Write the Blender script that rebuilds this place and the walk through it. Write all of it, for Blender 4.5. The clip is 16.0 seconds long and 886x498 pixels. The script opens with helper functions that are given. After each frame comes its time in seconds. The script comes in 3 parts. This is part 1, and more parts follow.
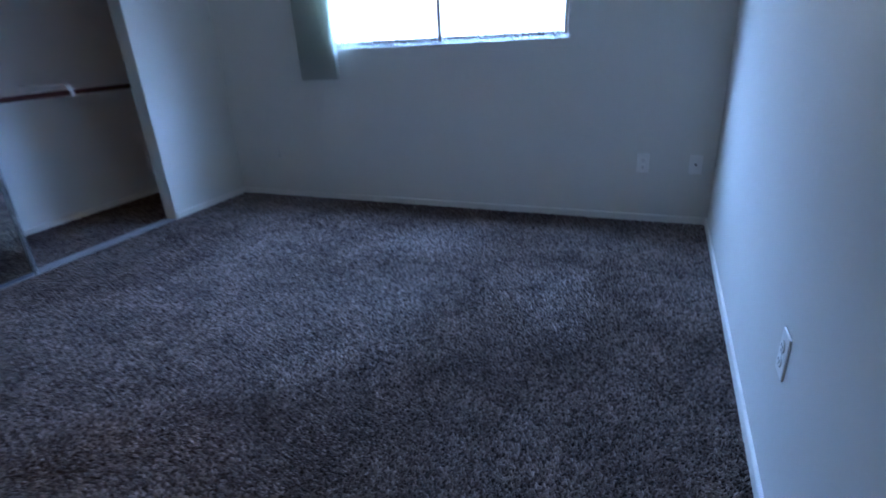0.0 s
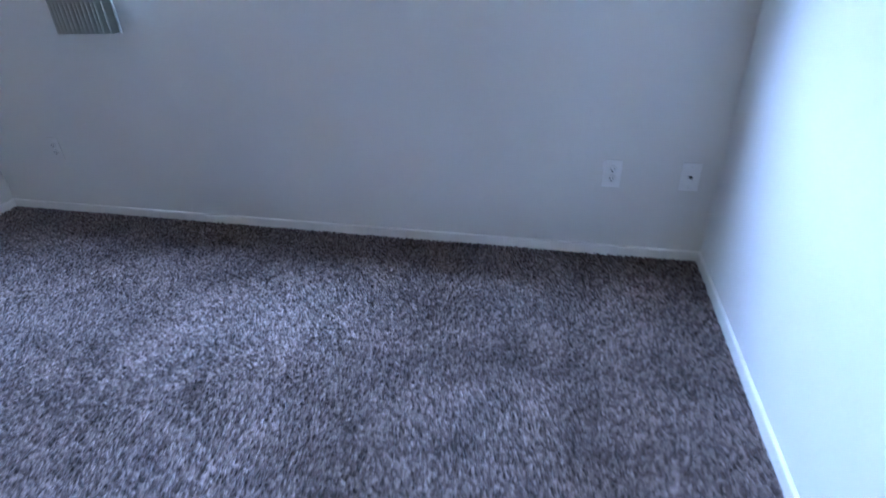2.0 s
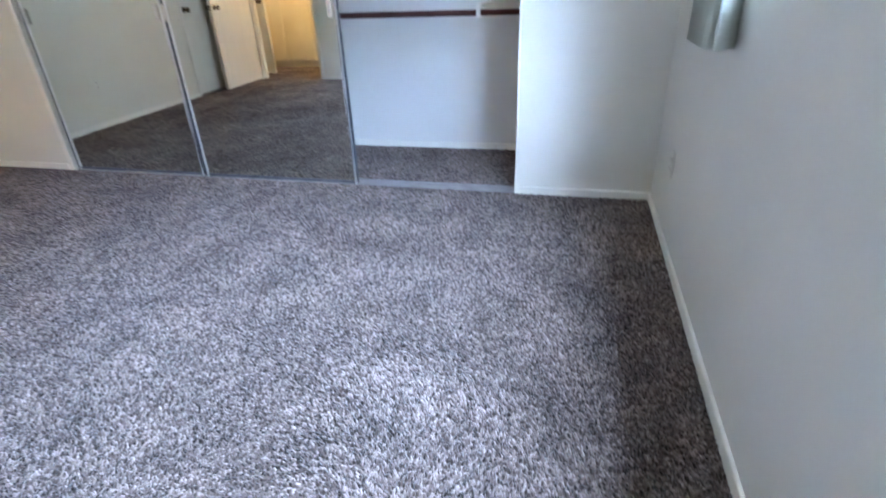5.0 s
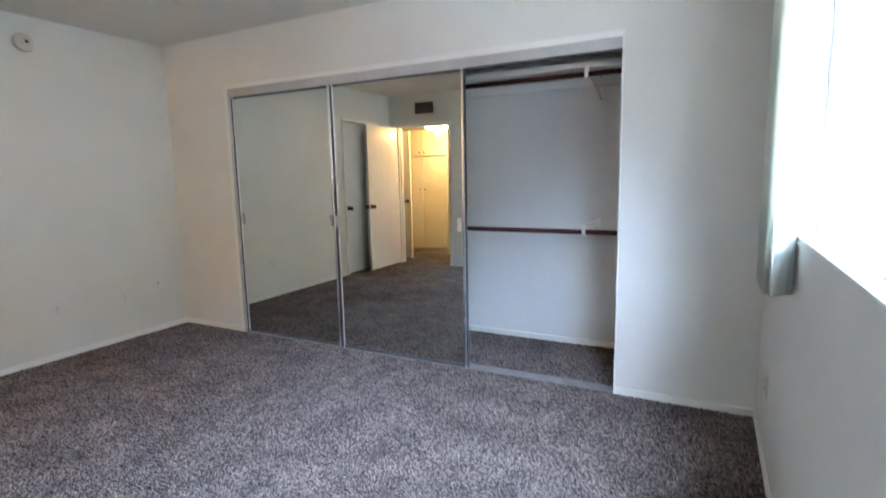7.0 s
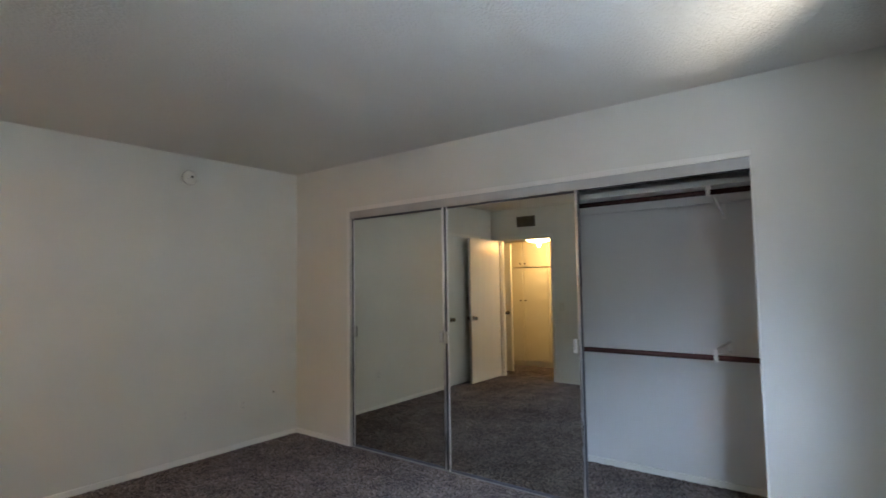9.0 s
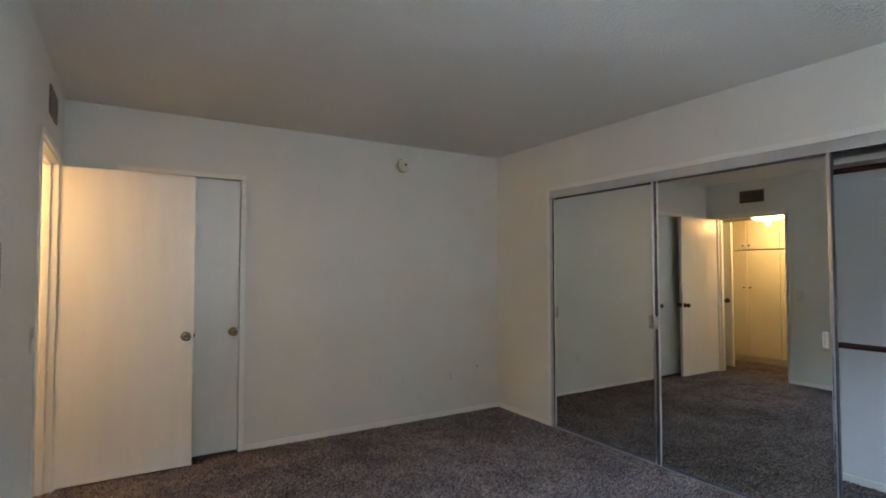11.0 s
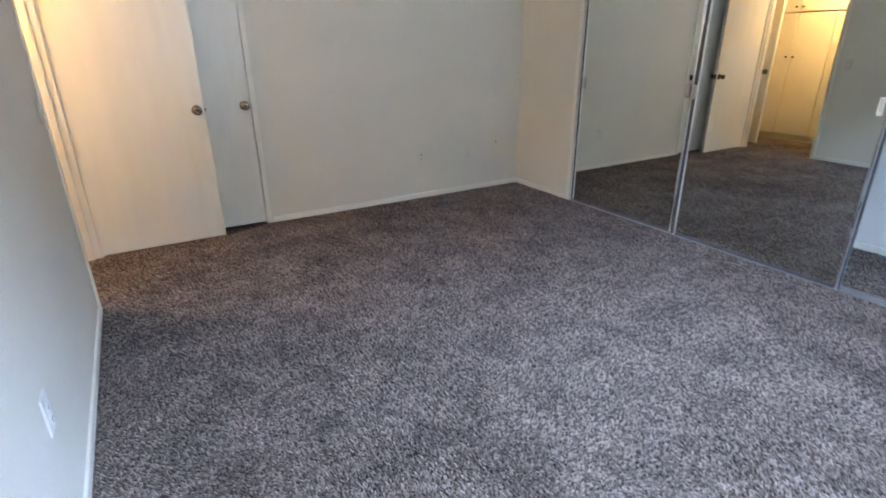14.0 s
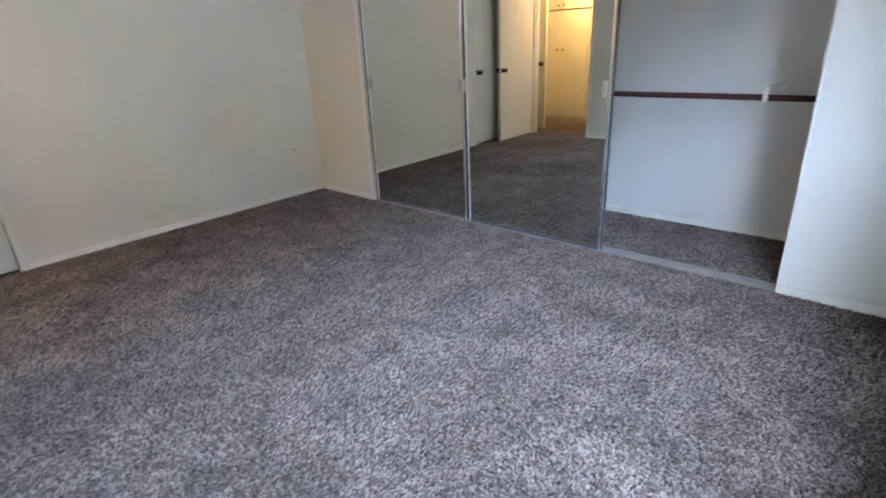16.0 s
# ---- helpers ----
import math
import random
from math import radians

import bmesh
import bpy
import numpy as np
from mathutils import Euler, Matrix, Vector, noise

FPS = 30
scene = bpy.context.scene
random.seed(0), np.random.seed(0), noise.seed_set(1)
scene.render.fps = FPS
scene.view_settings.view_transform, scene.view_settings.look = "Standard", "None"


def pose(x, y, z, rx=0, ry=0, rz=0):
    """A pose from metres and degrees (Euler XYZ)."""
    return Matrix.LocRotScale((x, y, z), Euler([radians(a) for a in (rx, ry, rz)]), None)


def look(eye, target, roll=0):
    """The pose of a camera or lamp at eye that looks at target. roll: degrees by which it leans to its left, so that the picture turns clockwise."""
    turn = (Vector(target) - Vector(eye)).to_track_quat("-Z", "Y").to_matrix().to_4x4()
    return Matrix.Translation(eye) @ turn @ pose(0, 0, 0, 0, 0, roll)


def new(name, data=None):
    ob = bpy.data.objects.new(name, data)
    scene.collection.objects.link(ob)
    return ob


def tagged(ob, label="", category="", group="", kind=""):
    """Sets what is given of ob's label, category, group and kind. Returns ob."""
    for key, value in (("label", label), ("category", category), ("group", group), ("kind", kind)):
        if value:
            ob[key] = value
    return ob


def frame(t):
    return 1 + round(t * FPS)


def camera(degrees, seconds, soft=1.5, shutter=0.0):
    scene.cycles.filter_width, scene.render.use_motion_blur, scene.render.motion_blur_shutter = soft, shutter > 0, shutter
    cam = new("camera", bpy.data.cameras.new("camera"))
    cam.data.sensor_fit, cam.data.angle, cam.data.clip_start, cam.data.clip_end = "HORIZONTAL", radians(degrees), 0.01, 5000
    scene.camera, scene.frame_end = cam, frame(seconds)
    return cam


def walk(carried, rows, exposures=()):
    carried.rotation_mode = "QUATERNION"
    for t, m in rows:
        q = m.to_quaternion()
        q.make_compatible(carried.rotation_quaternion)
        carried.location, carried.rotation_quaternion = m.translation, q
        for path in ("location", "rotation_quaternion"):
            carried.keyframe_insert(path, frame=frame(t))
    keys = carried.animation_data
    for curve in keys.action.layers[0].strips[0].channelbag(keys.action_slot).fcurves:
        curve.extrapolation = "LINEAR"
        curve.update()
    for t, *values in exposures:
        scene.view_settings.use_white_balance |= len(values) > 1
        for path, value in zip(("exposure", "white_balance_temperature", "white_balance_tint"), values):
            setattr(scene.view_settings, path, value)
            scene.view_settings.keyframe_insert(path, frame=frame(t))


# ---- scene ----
cam = camera(81.2, 16.0, soft=1.5, shutter=0.5)
PATH = [
    (0, (3.208, 1.269, 1.15), (2.487, 2.972, 0.389), -3.2),
    (0.5, (3.113, 1.533, 1.134), (2.582, 3.213, 0.186), -2.9),
    (1, (3.036, 1.834, 1.142), (2.626, 3.529, 0.163), -2.2),
    (1.5, (2.992, 2.174, 1.144), (2.633, 3.88, 0.162), -1.2),
    (2, (2.948, 2.558, 1.154), (2.533, 4.245, 0.163), -2.1),
    (2.5, (2.94, 2.975, 1.169), (2.348, 4.588, 0.146), -1.6),
    (3, (2.923, 3.352, 1.158), (2.039, 4.787, 0.082), -0.3),
    (3.5, (2.88, 3.666, 1.137), (1.627, 4.725, -0.006), 2.4),
    (4, (2.824, 3.923, 1.123), (1.287, 4.354, -0.082), -0.3),
    (4.5, (2.779, 4.053, 1.105), (1.158, 3.883, -0.054), -2.1),
    (7, (3.085, 4.332, 1.327), (1.329, 3.418, 1.043), -1.2),
    (7.5, (3.144, 4.335, 1.363), (1.384, 3.386, 1.338), -0.8),
    (8, (3.148, 4.305, 1.392), (1.419, 3.305, 1.495), -0.7),
    (8.5, (3.127, 4.246, 1.404), (1.452, 3.159, 1.523), -0.8),
    (9, (3.142, 4.208, 1.413), (1.557, 2.996, 1.542), -0.9),
    (9.5, (3.158, 4.176, 1.411), (1.699, 2.816, 1.555), -0.7),
    (10, (3.141, 4.162, 1.405), (1.848, 2.645, 1.566), -0.6),
    (12.5, (3.21, 4.145, 1.333), (2.352, 2.356, 1.087), 0.4),
    (13, (3.191, 4.099, 1.321), (2.334, 2.347, 0.874), 0.3),
    (13.5, (3.189, 4.048, 1.314), (2.321, 2.357, 0.691), -0.1),
    (14, (3.191, 4.027, 1.308), (2.258, 2.42, 0.568), -0.6),
    (14.5, (3.19, 4.058, 1.303), (2.145, 2.56, 0.488), -0.9),
    (15, (3.145, 4.12, 1.303), (1.986, 2.725, 0.461), -1.3),
    (15.5, (3.005, 4.129, 1.289), (1.742, 2.813, 0.469), -1.9),
    (16, (2.911, 4.193, 1.29), (1.537, 2.945, 0.545), -2.8),
]
EXPOSURES = [
    (0, 1.15, 4750, 13), (0.5, 1.65, 4750, 14), (1, 2.1, 4900, 19), (2, 2.2, 5050, 19), (3, 2.65, 5850, 12), (4.5, 2.85, 5900, 12), (7, 2.5, 6500, 12),
    (8, 1.95, 6650, 11), (9, 1.62, 6750, 11), (10, 1.62, 6800, 10), (12.5, 1.9, 6850, 12), (13.5, 2.25, 6600, 12), (14.5, 2.4, 6450, 12), (16, 2.45, 6500, 12)]
walk(cam, [(t, look(eye, target, roll)) for t, eye, target, roll in PATH], EXPOSURES)

# world, sun, large lights
world = bpy.data.worlds.new("world")
scene.world = world
world.use_nodes = True
wn = world.node_tree
sky = wn.nodes.new("ShaderNodeTexSky")
sky.sky_type = "NISHITA"
sky.sun_disc = False
sky.sun_elevation, sky.sun_rotation = radians(52), radians(160)
wn.links.new(sky.outputs[0], wn.nodes["Background"].inputs[0])
wn.nodes["Background"].inputs[1].default_value = 0.15


def lamp(name, kind, m, energy, colour, **settings):
    data = bpy.data.lights.new(name, kind)
    data.energy, data.color = energy, colour
    if kind == "AREA":
        data.shape = "RECTANGLE"
        data.size, data.size_y = settings["size"]
        data.spread = radians(settings.get("spread", 180))
    if kind == "SUN":
        data.angle = radians(0.5)
    if kind == "POINT":
        data.shadow_soft_size = settings["radius"]
    ob = new(name, data)
    ob.matrix_world = m
    return ob


lamp("sun", "SUN", look((2, -6, 9), (2, 0, 0)), 5.0, (1, 0.95, 0.88))
# area lamps that stand in for the open sky above the roofs across the yard, and for its brighter upper part
lamp("sky_panel_light", "AREA", look((3.0, 8.45, 6.00), (3.0, 7.929, 5.146)), 9000, (0.53, 0.71, 1.0), size=(32.0, 6.0))
lamp("high_sky_light", "AREA", look((3.0, 7.14, 6.70), (3.0, 6.619, 5.846)), 1200, (0.53, 0.71, 1.0), size=(32.0, 2.9))
# unseen area lamp standing in for sunlight thrown up by the bright paving outside
lamp("paving_glint_stand_in", "AREA", look((2.4, 5.6, 0.10), (0.60, 4.14, 2.49)), 2.1, (1.0, 0.95, 0.84), size=(0.6, 0.35), spread=36)
# the ceiling lamp of the hall
lamp("hall_lamp_light", "POINT", pose(4.08, 0.53, 1.968), 6.0, (1.0, 0.50, 0.14), radius=0.025)


# ---- materials ----
def material(name, rough=0.6, metal=0.0, spec=0.5):
    m = bpy.data.materials.new(name)
    m.use_nodes = True
    b = m.node_tree.nodes["Principled BSDF"]
    b.inputs["Roughness"].default_value = rough
    b.inputs["Metallic"].default_value = metal
    b.inputs["Specular IOR Level"].default_value = spec
    return m, m.node_tree, b


def surface(name, low, high, rough=0.6, metal=0.0, spec=0.5, scale=3.0, grain=180.0, bump=0.08, depth=0.002, stretch=(1, 1, 1)):
    """Paint or metal: a broad slow tint, a fine grain in the relief and a little change of gloss."""
    m, t, b = material(name, rough, metal, spec)
    co = t.nodes.new("ShaderNodeTexCoord")
    mp = t.nodes.new("ShaderNodeMapping")
    mp.inputs["Scale"].default_value = stretch
    t.links.new(co.outputs["Object"], mp.inputs[0])
    broad = t.nodes.new("ShaderNodeTexNoise")
    broad.inputs["Scale"].default_value, broad.inputs["Detail"].default_value = scale, 5
    fine = t.nodes.new("ShaderNodeTexNoise")
    fine.inputs["Scale"].default_value, fine.inputs["Detail"].default_value = grain, 3
    ramp = t.nodes.new("ShaderNodeValToRGB")
    ramp.color_ramp.elements[0].position, ramp.color_ramp.elements[1].position = 0.3, 0.7
    ramp.color_ramp.elements[0].color, ramp.color_ramp.elements[1].color = (*low, 1), (*high, 1)
    for n in (broad, fine):
        t.links.new(mp.outputs[0], n.inputs["Vector"])
    t.links.new(broad.outputs[0], ramp.inputs[0])
    t.links.new(ramp.outputs[0], b.inputs["Base Color"])
    gloss = t.nodes.new("ShaderNodeMapRange")
    gloss.inputs[3].default_value, gloss.inputs[4].default_value = max(rough - 0.06, 0.02), min(rough + 0.06, 1)
    t.links.new(broad.outputs[0], gloss.inputs[0])
    t.links.new(gloss.outputs[0], b.inputs["Roughness"])
    bp = t.nodes.new("ShaderNodeBump")
    bp.inputs["Strength"].default_value, bp.inputs["Distance"].default_value = bump, depth
    t.links.new(fine.outputs[0], bp.inputs["Height"])
    t.links.new(bp.outputs[0], b.inputs["Normal"])
    return m


def ceiling_material():
    """Knocked-down plaster texture: flattened blobs over a fine grain."""
    m, t, b = material("textured_ceiling_paint", 0.85, spec=0.2)
    co = t.nodes.new("ShaderNodeTexCoord")
    v = t.nodes.new("ShaderNodeTexNoise")
    v.inputs["Scale"].default_value, v.inputs["Detail"].default_value = 72, 4
    r = t.nodes.new("ShaderNodeValToRGB")
    r.color_ramp.elements[0].position, r.color_ramp.elements[1].position = 0.42, 0.60
    w = t.nodes.new("ShaderNodeTexNoise")
    w.inputs["Scale"].default_value = 1.3
    tint = t.nodes.new("ShaderNodeValToRGB")
    tint.color_ramp.elements[0].color, tint.color_ramp.elements[1].color = (0.70, 0.68, 0.63, 1), (0.76, 0.745, 0.70, 1)
    bp = t.nodes.new("ShaderNodeBump")
    bp.inputs["Strength"].default_value, bp.inputs["Distance"].default_value = 0.55, 0.006
    for n in (v, w):
        t.links.new(co.outputs["Object"], n.inputs["Vector"])
    t.links.new(v.outputs[0], r.inputs[0])
    t.links.new(w.outputs[0], tint.inputs[0])
    t.links.new(r.outputs[0], bp.inputs["Height"])
    t.links.new(bp.outputs[0], b.inputs["Normal"])
    t.links.new(tint.outputs[0], b.inputs["Base Color"])
    return m


def carpet_material(name, per_tuft):
    m, t, b = material(name, 0.95, spec=0.1)
    co = t.nodes.new("ShaderNodeTexCoord")
    ramp = t.nodes.new("ShaderNodeValToRGB")
    e = ramp.color_ramp.elements
    e[0].position, e[1].position = 0.0, 1.0
    e[0].color, e[1].color = (0.023, 0.0167, 0.0147, 1), (0.33, 0.262, 0.239, 1)
    mid = ramp.color_ramp.elements.new(0.45)
    mid.color = (0.102, 0.0755, 0.0645, 1)
    if per_tuft:
        geo = t.nodes.new("ShaderNodeNewGeometry")
        t.links.new(geo.outputs["Random Per Island"], ramp.inputs[0])
    else:
        n = t.nodes.new("ShaderNodeTexNoise")
        n.inputs["Scale"].default_value = 150
        t.links.new(co.outputs["Object"], n.inputs["Vector"])
        t.links.new(n.outputs[0], ramp.inputs[0])
    # broad random mottle, scaling the pile colour from 0.66 to 1.26
    broad = t.nodes.new("ShaderNodeTexNoise")
    broad.inputs["Scale"].default_value, broad.inputs["Detail"].default_value = 4.5, 6
    mottle = t.nodes.new("ShaderNodeMapRange")
    mottle.inputs[1].default_value, mottle.inputs[2].default_value = 0.32, 0.68
    mottle.inputs[3].default_value, mottle.inputs[4].default_value = 0.66, 1.26
    mul = t.nodes.new("ShaderNodeVectorMath")
    mul.operation = "MULTIPLY"
    t.links.new(co.outputs["Object"], broad.inputs["Vector"])
    t.links.new(broad.outputs[0], mottle.inputs[0])
    t.links.new(ramp.outputs[0], mul.inputs[0])
    t.links.new(mottle.outputs[0], mul.inputs[1])
    t.links.new(mul.outputs[0], b.inputs["Base Color"])
    b.inputs["Sheen Weight"].default_value = 0.25
    b.inputs["Sheen Roughness"].default_value = 0.5
    return m


def glass_material():
    m = bpy.data.materials.new("window_glass")
    m.use_nodes = True
    t = m.node_tree
    t.nodes.clear()
    out = t.nodes.new("ShaderNodeOutputMaterial")
    mix = t.nodes.new("ShaderNodeMixShader")
    clear = t.nodes.new("ShaderNodeBsdfTransparent")
    gloss = t.nodes.new("ShaderNodeBsdfGlossy")
    gloss.inputs["Roughness"].default_value = 0.02
    mix.inputs[0].default_value = 0.06
    t.links.new(clear.outputs[0], mix.inputs[1])
    t.links.new(gloss.outputs[0], mix.inputs[2])
    t.links.new(mix.outputs[0], out.inputs[0])
    return m


def glow_material(name, colour, strength):
    m, t, b = material(name, 0.4)
    b.inputs["Base Color"].default_value = (0.85, 0.83, 0.78, 1)
    b.inputs["Emission Color"].default_value = (*colour, 1)
    b.inputs["Emission Strength"].default_value = strength
    return m


WALL = surface("eggshell_wall_paint", (0.665, 0.66, 0.605), (0.715, 0.71, 0.655), 0.55, spec=0.3, scale=1.6, grain=120, bump=0.16, depth=0.002)
CLOSET = surface("flat_closet_paint", (0.68, 0.68, 0.665), (0.73, 0.73, 0.715), 0.75, spec=0.2, scale=1.4, grain=120, bump=0.18)
TRIM = surface("semigloss_trim_paint", (0.74, 0.73, 0.68), (0.79, 0.78, 0.73), 0.35, scale=6, grain=60, bump=0.08)
DOOR = surface("white_door_paint", (0.74, 0.73, 0.68), (0.79, 0.78, 0.73), 0.32, scale=2.5, grain=40, bump=0.12, stretch=(5, 5, 0.6))
CABINET = surface("cream_cabinet_paint", (0.74, 0.70, 0.58), (0.80, 0.76, 0.64), 0.35, scale=3, grain=50, bump=0.1)
PLASTIC = surface("white_plastic", (0.80, 0.80, 0.77), (0.85, 0.85, 0.82), 0.5, scale=20, grain=400, bump=0.03)
AGED = surface("aged_plastic", (0.56, 0.54, 0.47), (0.64, 0.62, 0.55), 0.5, scale=20, grain=300, bump=0.03)
DARK = surface("dark_slot", (0.02, 0.02, 0.02), (0.035, 0.033, 0.03), 0.6, scale=40, grain=300)
VINYL = surface("white_vinyl_vane", (0.76, 0.78, 0.72), (0.83, 0.84, 0.78), 0.45, scale=4, grain=200, bump=0.1)
vt = VINYL.node_tree
v_mix, v_through = vt.nodes.new("ShaderNodeMixShader"), vt.nodes.new("ShaderNodeBsdfTranslucent")
v_through.inputs[0].default_value = (0.78, 0.80, 0.74, 1)
v_mix.inputs[0].default_value = 0.65
vt.links.new(vt.nodes["Principled BSDF"].outputs[0], v_mix.inputs[1])
vt.links.new(v_through.outputs[0], v_mix.inputs[2])
vt.links.new(v_mix.outputs[0], vt.nodes["Material Output"].inputs[0])
ALU = surface("brushed_aluminium", (0.55, 0.56, 0.58), (0.68, 0.69, 0.71), 0.28, metal=1, scale=8, grain=90, bump=0.06, stretch=(12, 12, 0.4))
FASCIA_PULL_GREY = surface("fascia_shade_and_pull_grey", (0.42, 0.42, 0.41), (0.50, 0.50, 0.48), 0.5, scale=5, grain=120)
SLATE = surface("dark_anodised_and_track_shade", (0.065, 0.072, 0.092), (0.10, 0.11, 0.135), 0.4, metal=0.3, scale=9, grain=100)
# near-white non-metal base puts the bead's bright highlight into its colour
BEAD_HIGHLIGHT = surface("bead_highlight_white", (0.80, 0.81, 0.83), (0.86, 0.87, 0.89), 0.25, metal=0.0, scale=6, grain=60, bump=0.0)
TRACKMETAL = surface("worn_floor_track", (0.23, 0.225, 0.225), (0.32, 0.315, 0.31), 0.5, metal=0.4, scale=12, grain=120)
NICKEL = surface("aged_nickel_knob", (0.17, 0.14, 0.105), (0.27, 0.225, 0.17), 0.2, metal=1, scale=25, grain=200, bump=0.03)
ROD = surface("dark_red_stained_rod", (0.026, 0.008, 0.006), (0.055, 0.014, 0.010), 0.5, spec=0.25, scale=30, grain=140, bump=0.15, stretch=(1, 0.1, 1))
STEELWHITE = surface("white_enamelled_steel", (0.72, 0.72, 0.70), (0.80, 0.80, 0.78), 0.3, scale=18, grain=220)
VENT = surface("tan_vent_paint", (0.085, 0.075, 0.06), (0.13, 0.115, 0.095), 0.5, scale=20, grain=200)
MIRROR = surface("silvered_mirror", (0.73, 0.76, 0.72), (0.75, 0.78, 0.74), 0.02, metal=1, scale=2, grain=3, bump=0.0)
MIRROR.node_tree.nodes["Map Range"].inputs[3].default_value = 0.004
MIRROR.node_tree.nodes["Map Range"].inputs[4].default_value = 0.012
CEIL = ceiling_material()
CARPET, BACKING = carpet_material("cut_pile_carpet", True), carpet_material("carpet_backing", False)
GLASS = glass_material()
GLOW = glow_material("lit_lamp_diffuser", (1.0, 0.70, 0.36), 7.5)
PAVING = surface("pale_paving", (0.40, 0.385, 0.36), (0.48, 0.465, 0.43), 0.9, scale=0.7, grain=30, bump=0.3, depth=0.01)
STUCCO = surface("outer_stucco", (0.70, 0.66, 0.58), (0.78, 0.74, 0.66), 0.9, scale=2, grain=60, bump=0.4, depth=0.006)


# ---- mesh helpers ----
def link(name, bm, mat, parent=None, label=""):
    me = bpy.data.meshes.new(name)
    bm.normal_update()
    bm.to_mesh(me)
    bm.free()
    me.materials.append(mat)
    ob = new(name, me)
    if parent:
        ob.parent = parent
    if label:
        ob["label"] = label
    return ob


def part(name, bm, mat, parent, label=""):
    return link(name, bm, mat, parent, label)


def thing(name, label, category, group="", kind=""):
    """An Empty at the world's origin that parents its parts."""
    return tagged(new(name), label, category, group, kind)


def add_box(bm, x0, x1, y0, y1, z0, z1, bevel=0.0, seg=2):
    vs = [bm.verts.new(c) for c in ((x0, y0, z0), (x1, y0, z0), (x1, y1, z0), (x0, y1, z0), (x0, y0, z1), (x1, y0, z1), (x1, y1, z1), (x0, y1, z1))]
    fs = [bm.faces.new([vs[i] for i in f]) for f in ((3, 2, 1, 0), (4, 5, 6, 7), (0, 1, 5, 4), (1, 2, 6, 5), (2, 3, 7, 6), (3, 0, 4, 7))]
    if bevel:
        es = list({e for f in fs for e in f.edges})
        bmesh.ops.bevel(bm, geom=es, offset=bevel, segments=seg, profile=0.5, affect="EDGES")
    return bm


def box(x0, x1, y0, y1, z0, z1, bevel=0.0, seg=2):
    return add_box(bmesh.new(), x0, x1, y0, y1, z0, z1, bevel, seg)


def lathe(profile, m, n=32):
    """Turns (radius, height) pairs about z, then moves the solid by m."""
    bm = bmesh.new()
    rings = []
    for r, h in profile:
        rings.append([bm.verts.new((max(r, 1e-5) * math.cos(2 * math.pi * i / n), max(r, 1e-5) * math.sin(2 * math.pi * i / n), h)) for i in range(n)])
    for a, b in zip(rings, rings[1:]):
        for i in range(n):
            f = bm.faces.new((a[i], a[(i + 1) % n], b[(i + 1) % n], b[i]))
            f.smooth = True
    bmesh.ops.remove_doubles(bm, verts=bm.verts, dist=2e-5)
    bmesh.ops.transform(bm, matrix=m, verts=bm.verts)
    bmesh.ops.recalc_face_normals(bm, faces=bm.faces)
    return bm


def bar(bm, a, b, r, n=12):
    """A round bar from a to b."""
    a, b = Vector(a), Vector(b)
    q = (b - a).to_track_quat("Z", "Y").to_matrix().to_4x4()
    made = bmesh.ops.create_cone(bm, cap_ends=True, segments=n, radius1=r, radius2=r, depth=(b - a).length, matrix=Matrix.Translation((a + b) / 2) @ q)
    for v in made["verts"]:
        for f in v.link_faces:
            f.smooth = len(f.verts) == 4
    return bm


# ---- structure ----
W, L, H = 3.545, 4.595, 2.490          # room: x from the closet front, y from the long plain wall
BACK = -0.825                          # closet's back wall
CY0, CY1, CZ = 0.765, 3.860, 2.055     # closet opening
DY0, DY1, DZ = 0.135, 0.990, 2.050     # doorway to the hall
WX0, WX1, WZ0, WZ1 = 0.98, 2.685, 1.098, 2.03   # window opening
KX0, KX1, KZ = 2.445, 3.205, 2.052     # small closet door in the plain wall
HX, HY0, HY1, HZ = 4.56, -1.3, 1.9, 2.098        # hall


def structure(name, bm, mat, label, category):
    return tagged(link(name, bm, mat), label, category, kind="structure")


def wall_along_x(name, y0, y1, x0, x1, z1, hole, label):
    a, b, c, d = hole
    bm = bmesh.new()
    add_box(bm, x0, a, y0, y1, 0, z1)
    add_box(bm, b, x1, y0, y1, 0, z1)
    add_box(bm, a, b, y0, y1, d, z1)
    if c > 0:
        add_box(bm, a, b, y0, y1, 0, c)
    return structure(name, bm, WALL, label, "wall")


def wall_along_y(name, x0, x1, y0, y1, z1, hole, label):
    a, b, d = hole
    bm = bmesh.new()
    add_box(bm, x0, x1, y0, a, 0, z1)
    add_box(bm, x0, x1, b, y1, 0, z1)
    add_box(bm, x0, x1, a, b, d, z1)
    return structure(name, bm, WALL, label, "wall")


slab = box(BACK - 0.1, W + 0.12, -0.12, L + 0.15, -0.12, 0.0)
add_box(slab, W + 0.12, HX + 0.4, HY0 - 0.1, HY1 + 0.1, -0.12, 0.0)
add_box(slab, KX0 - 0.2, KX1 + 0.2, -0.75, -0.12, -0.12, 0.0)
floor = structure("floor", slab, BACKING, "grey-brown cut-pile carpet laid wall to wall", "floor")
structure("ceiling", box(BACK - 0.1, W + 0.12, -0.12, L + 0.15, H, H + 0.12), CEIL, "white ceiling with knocked-down plaster texture", "ceiling")
structure("hall_ceiling", box(W + 0.12, HX + 0.3, HY0, HY1, HZ, HZ + 0.1), CEIL, "lowered textured ceiling of the hall", "ceiling")
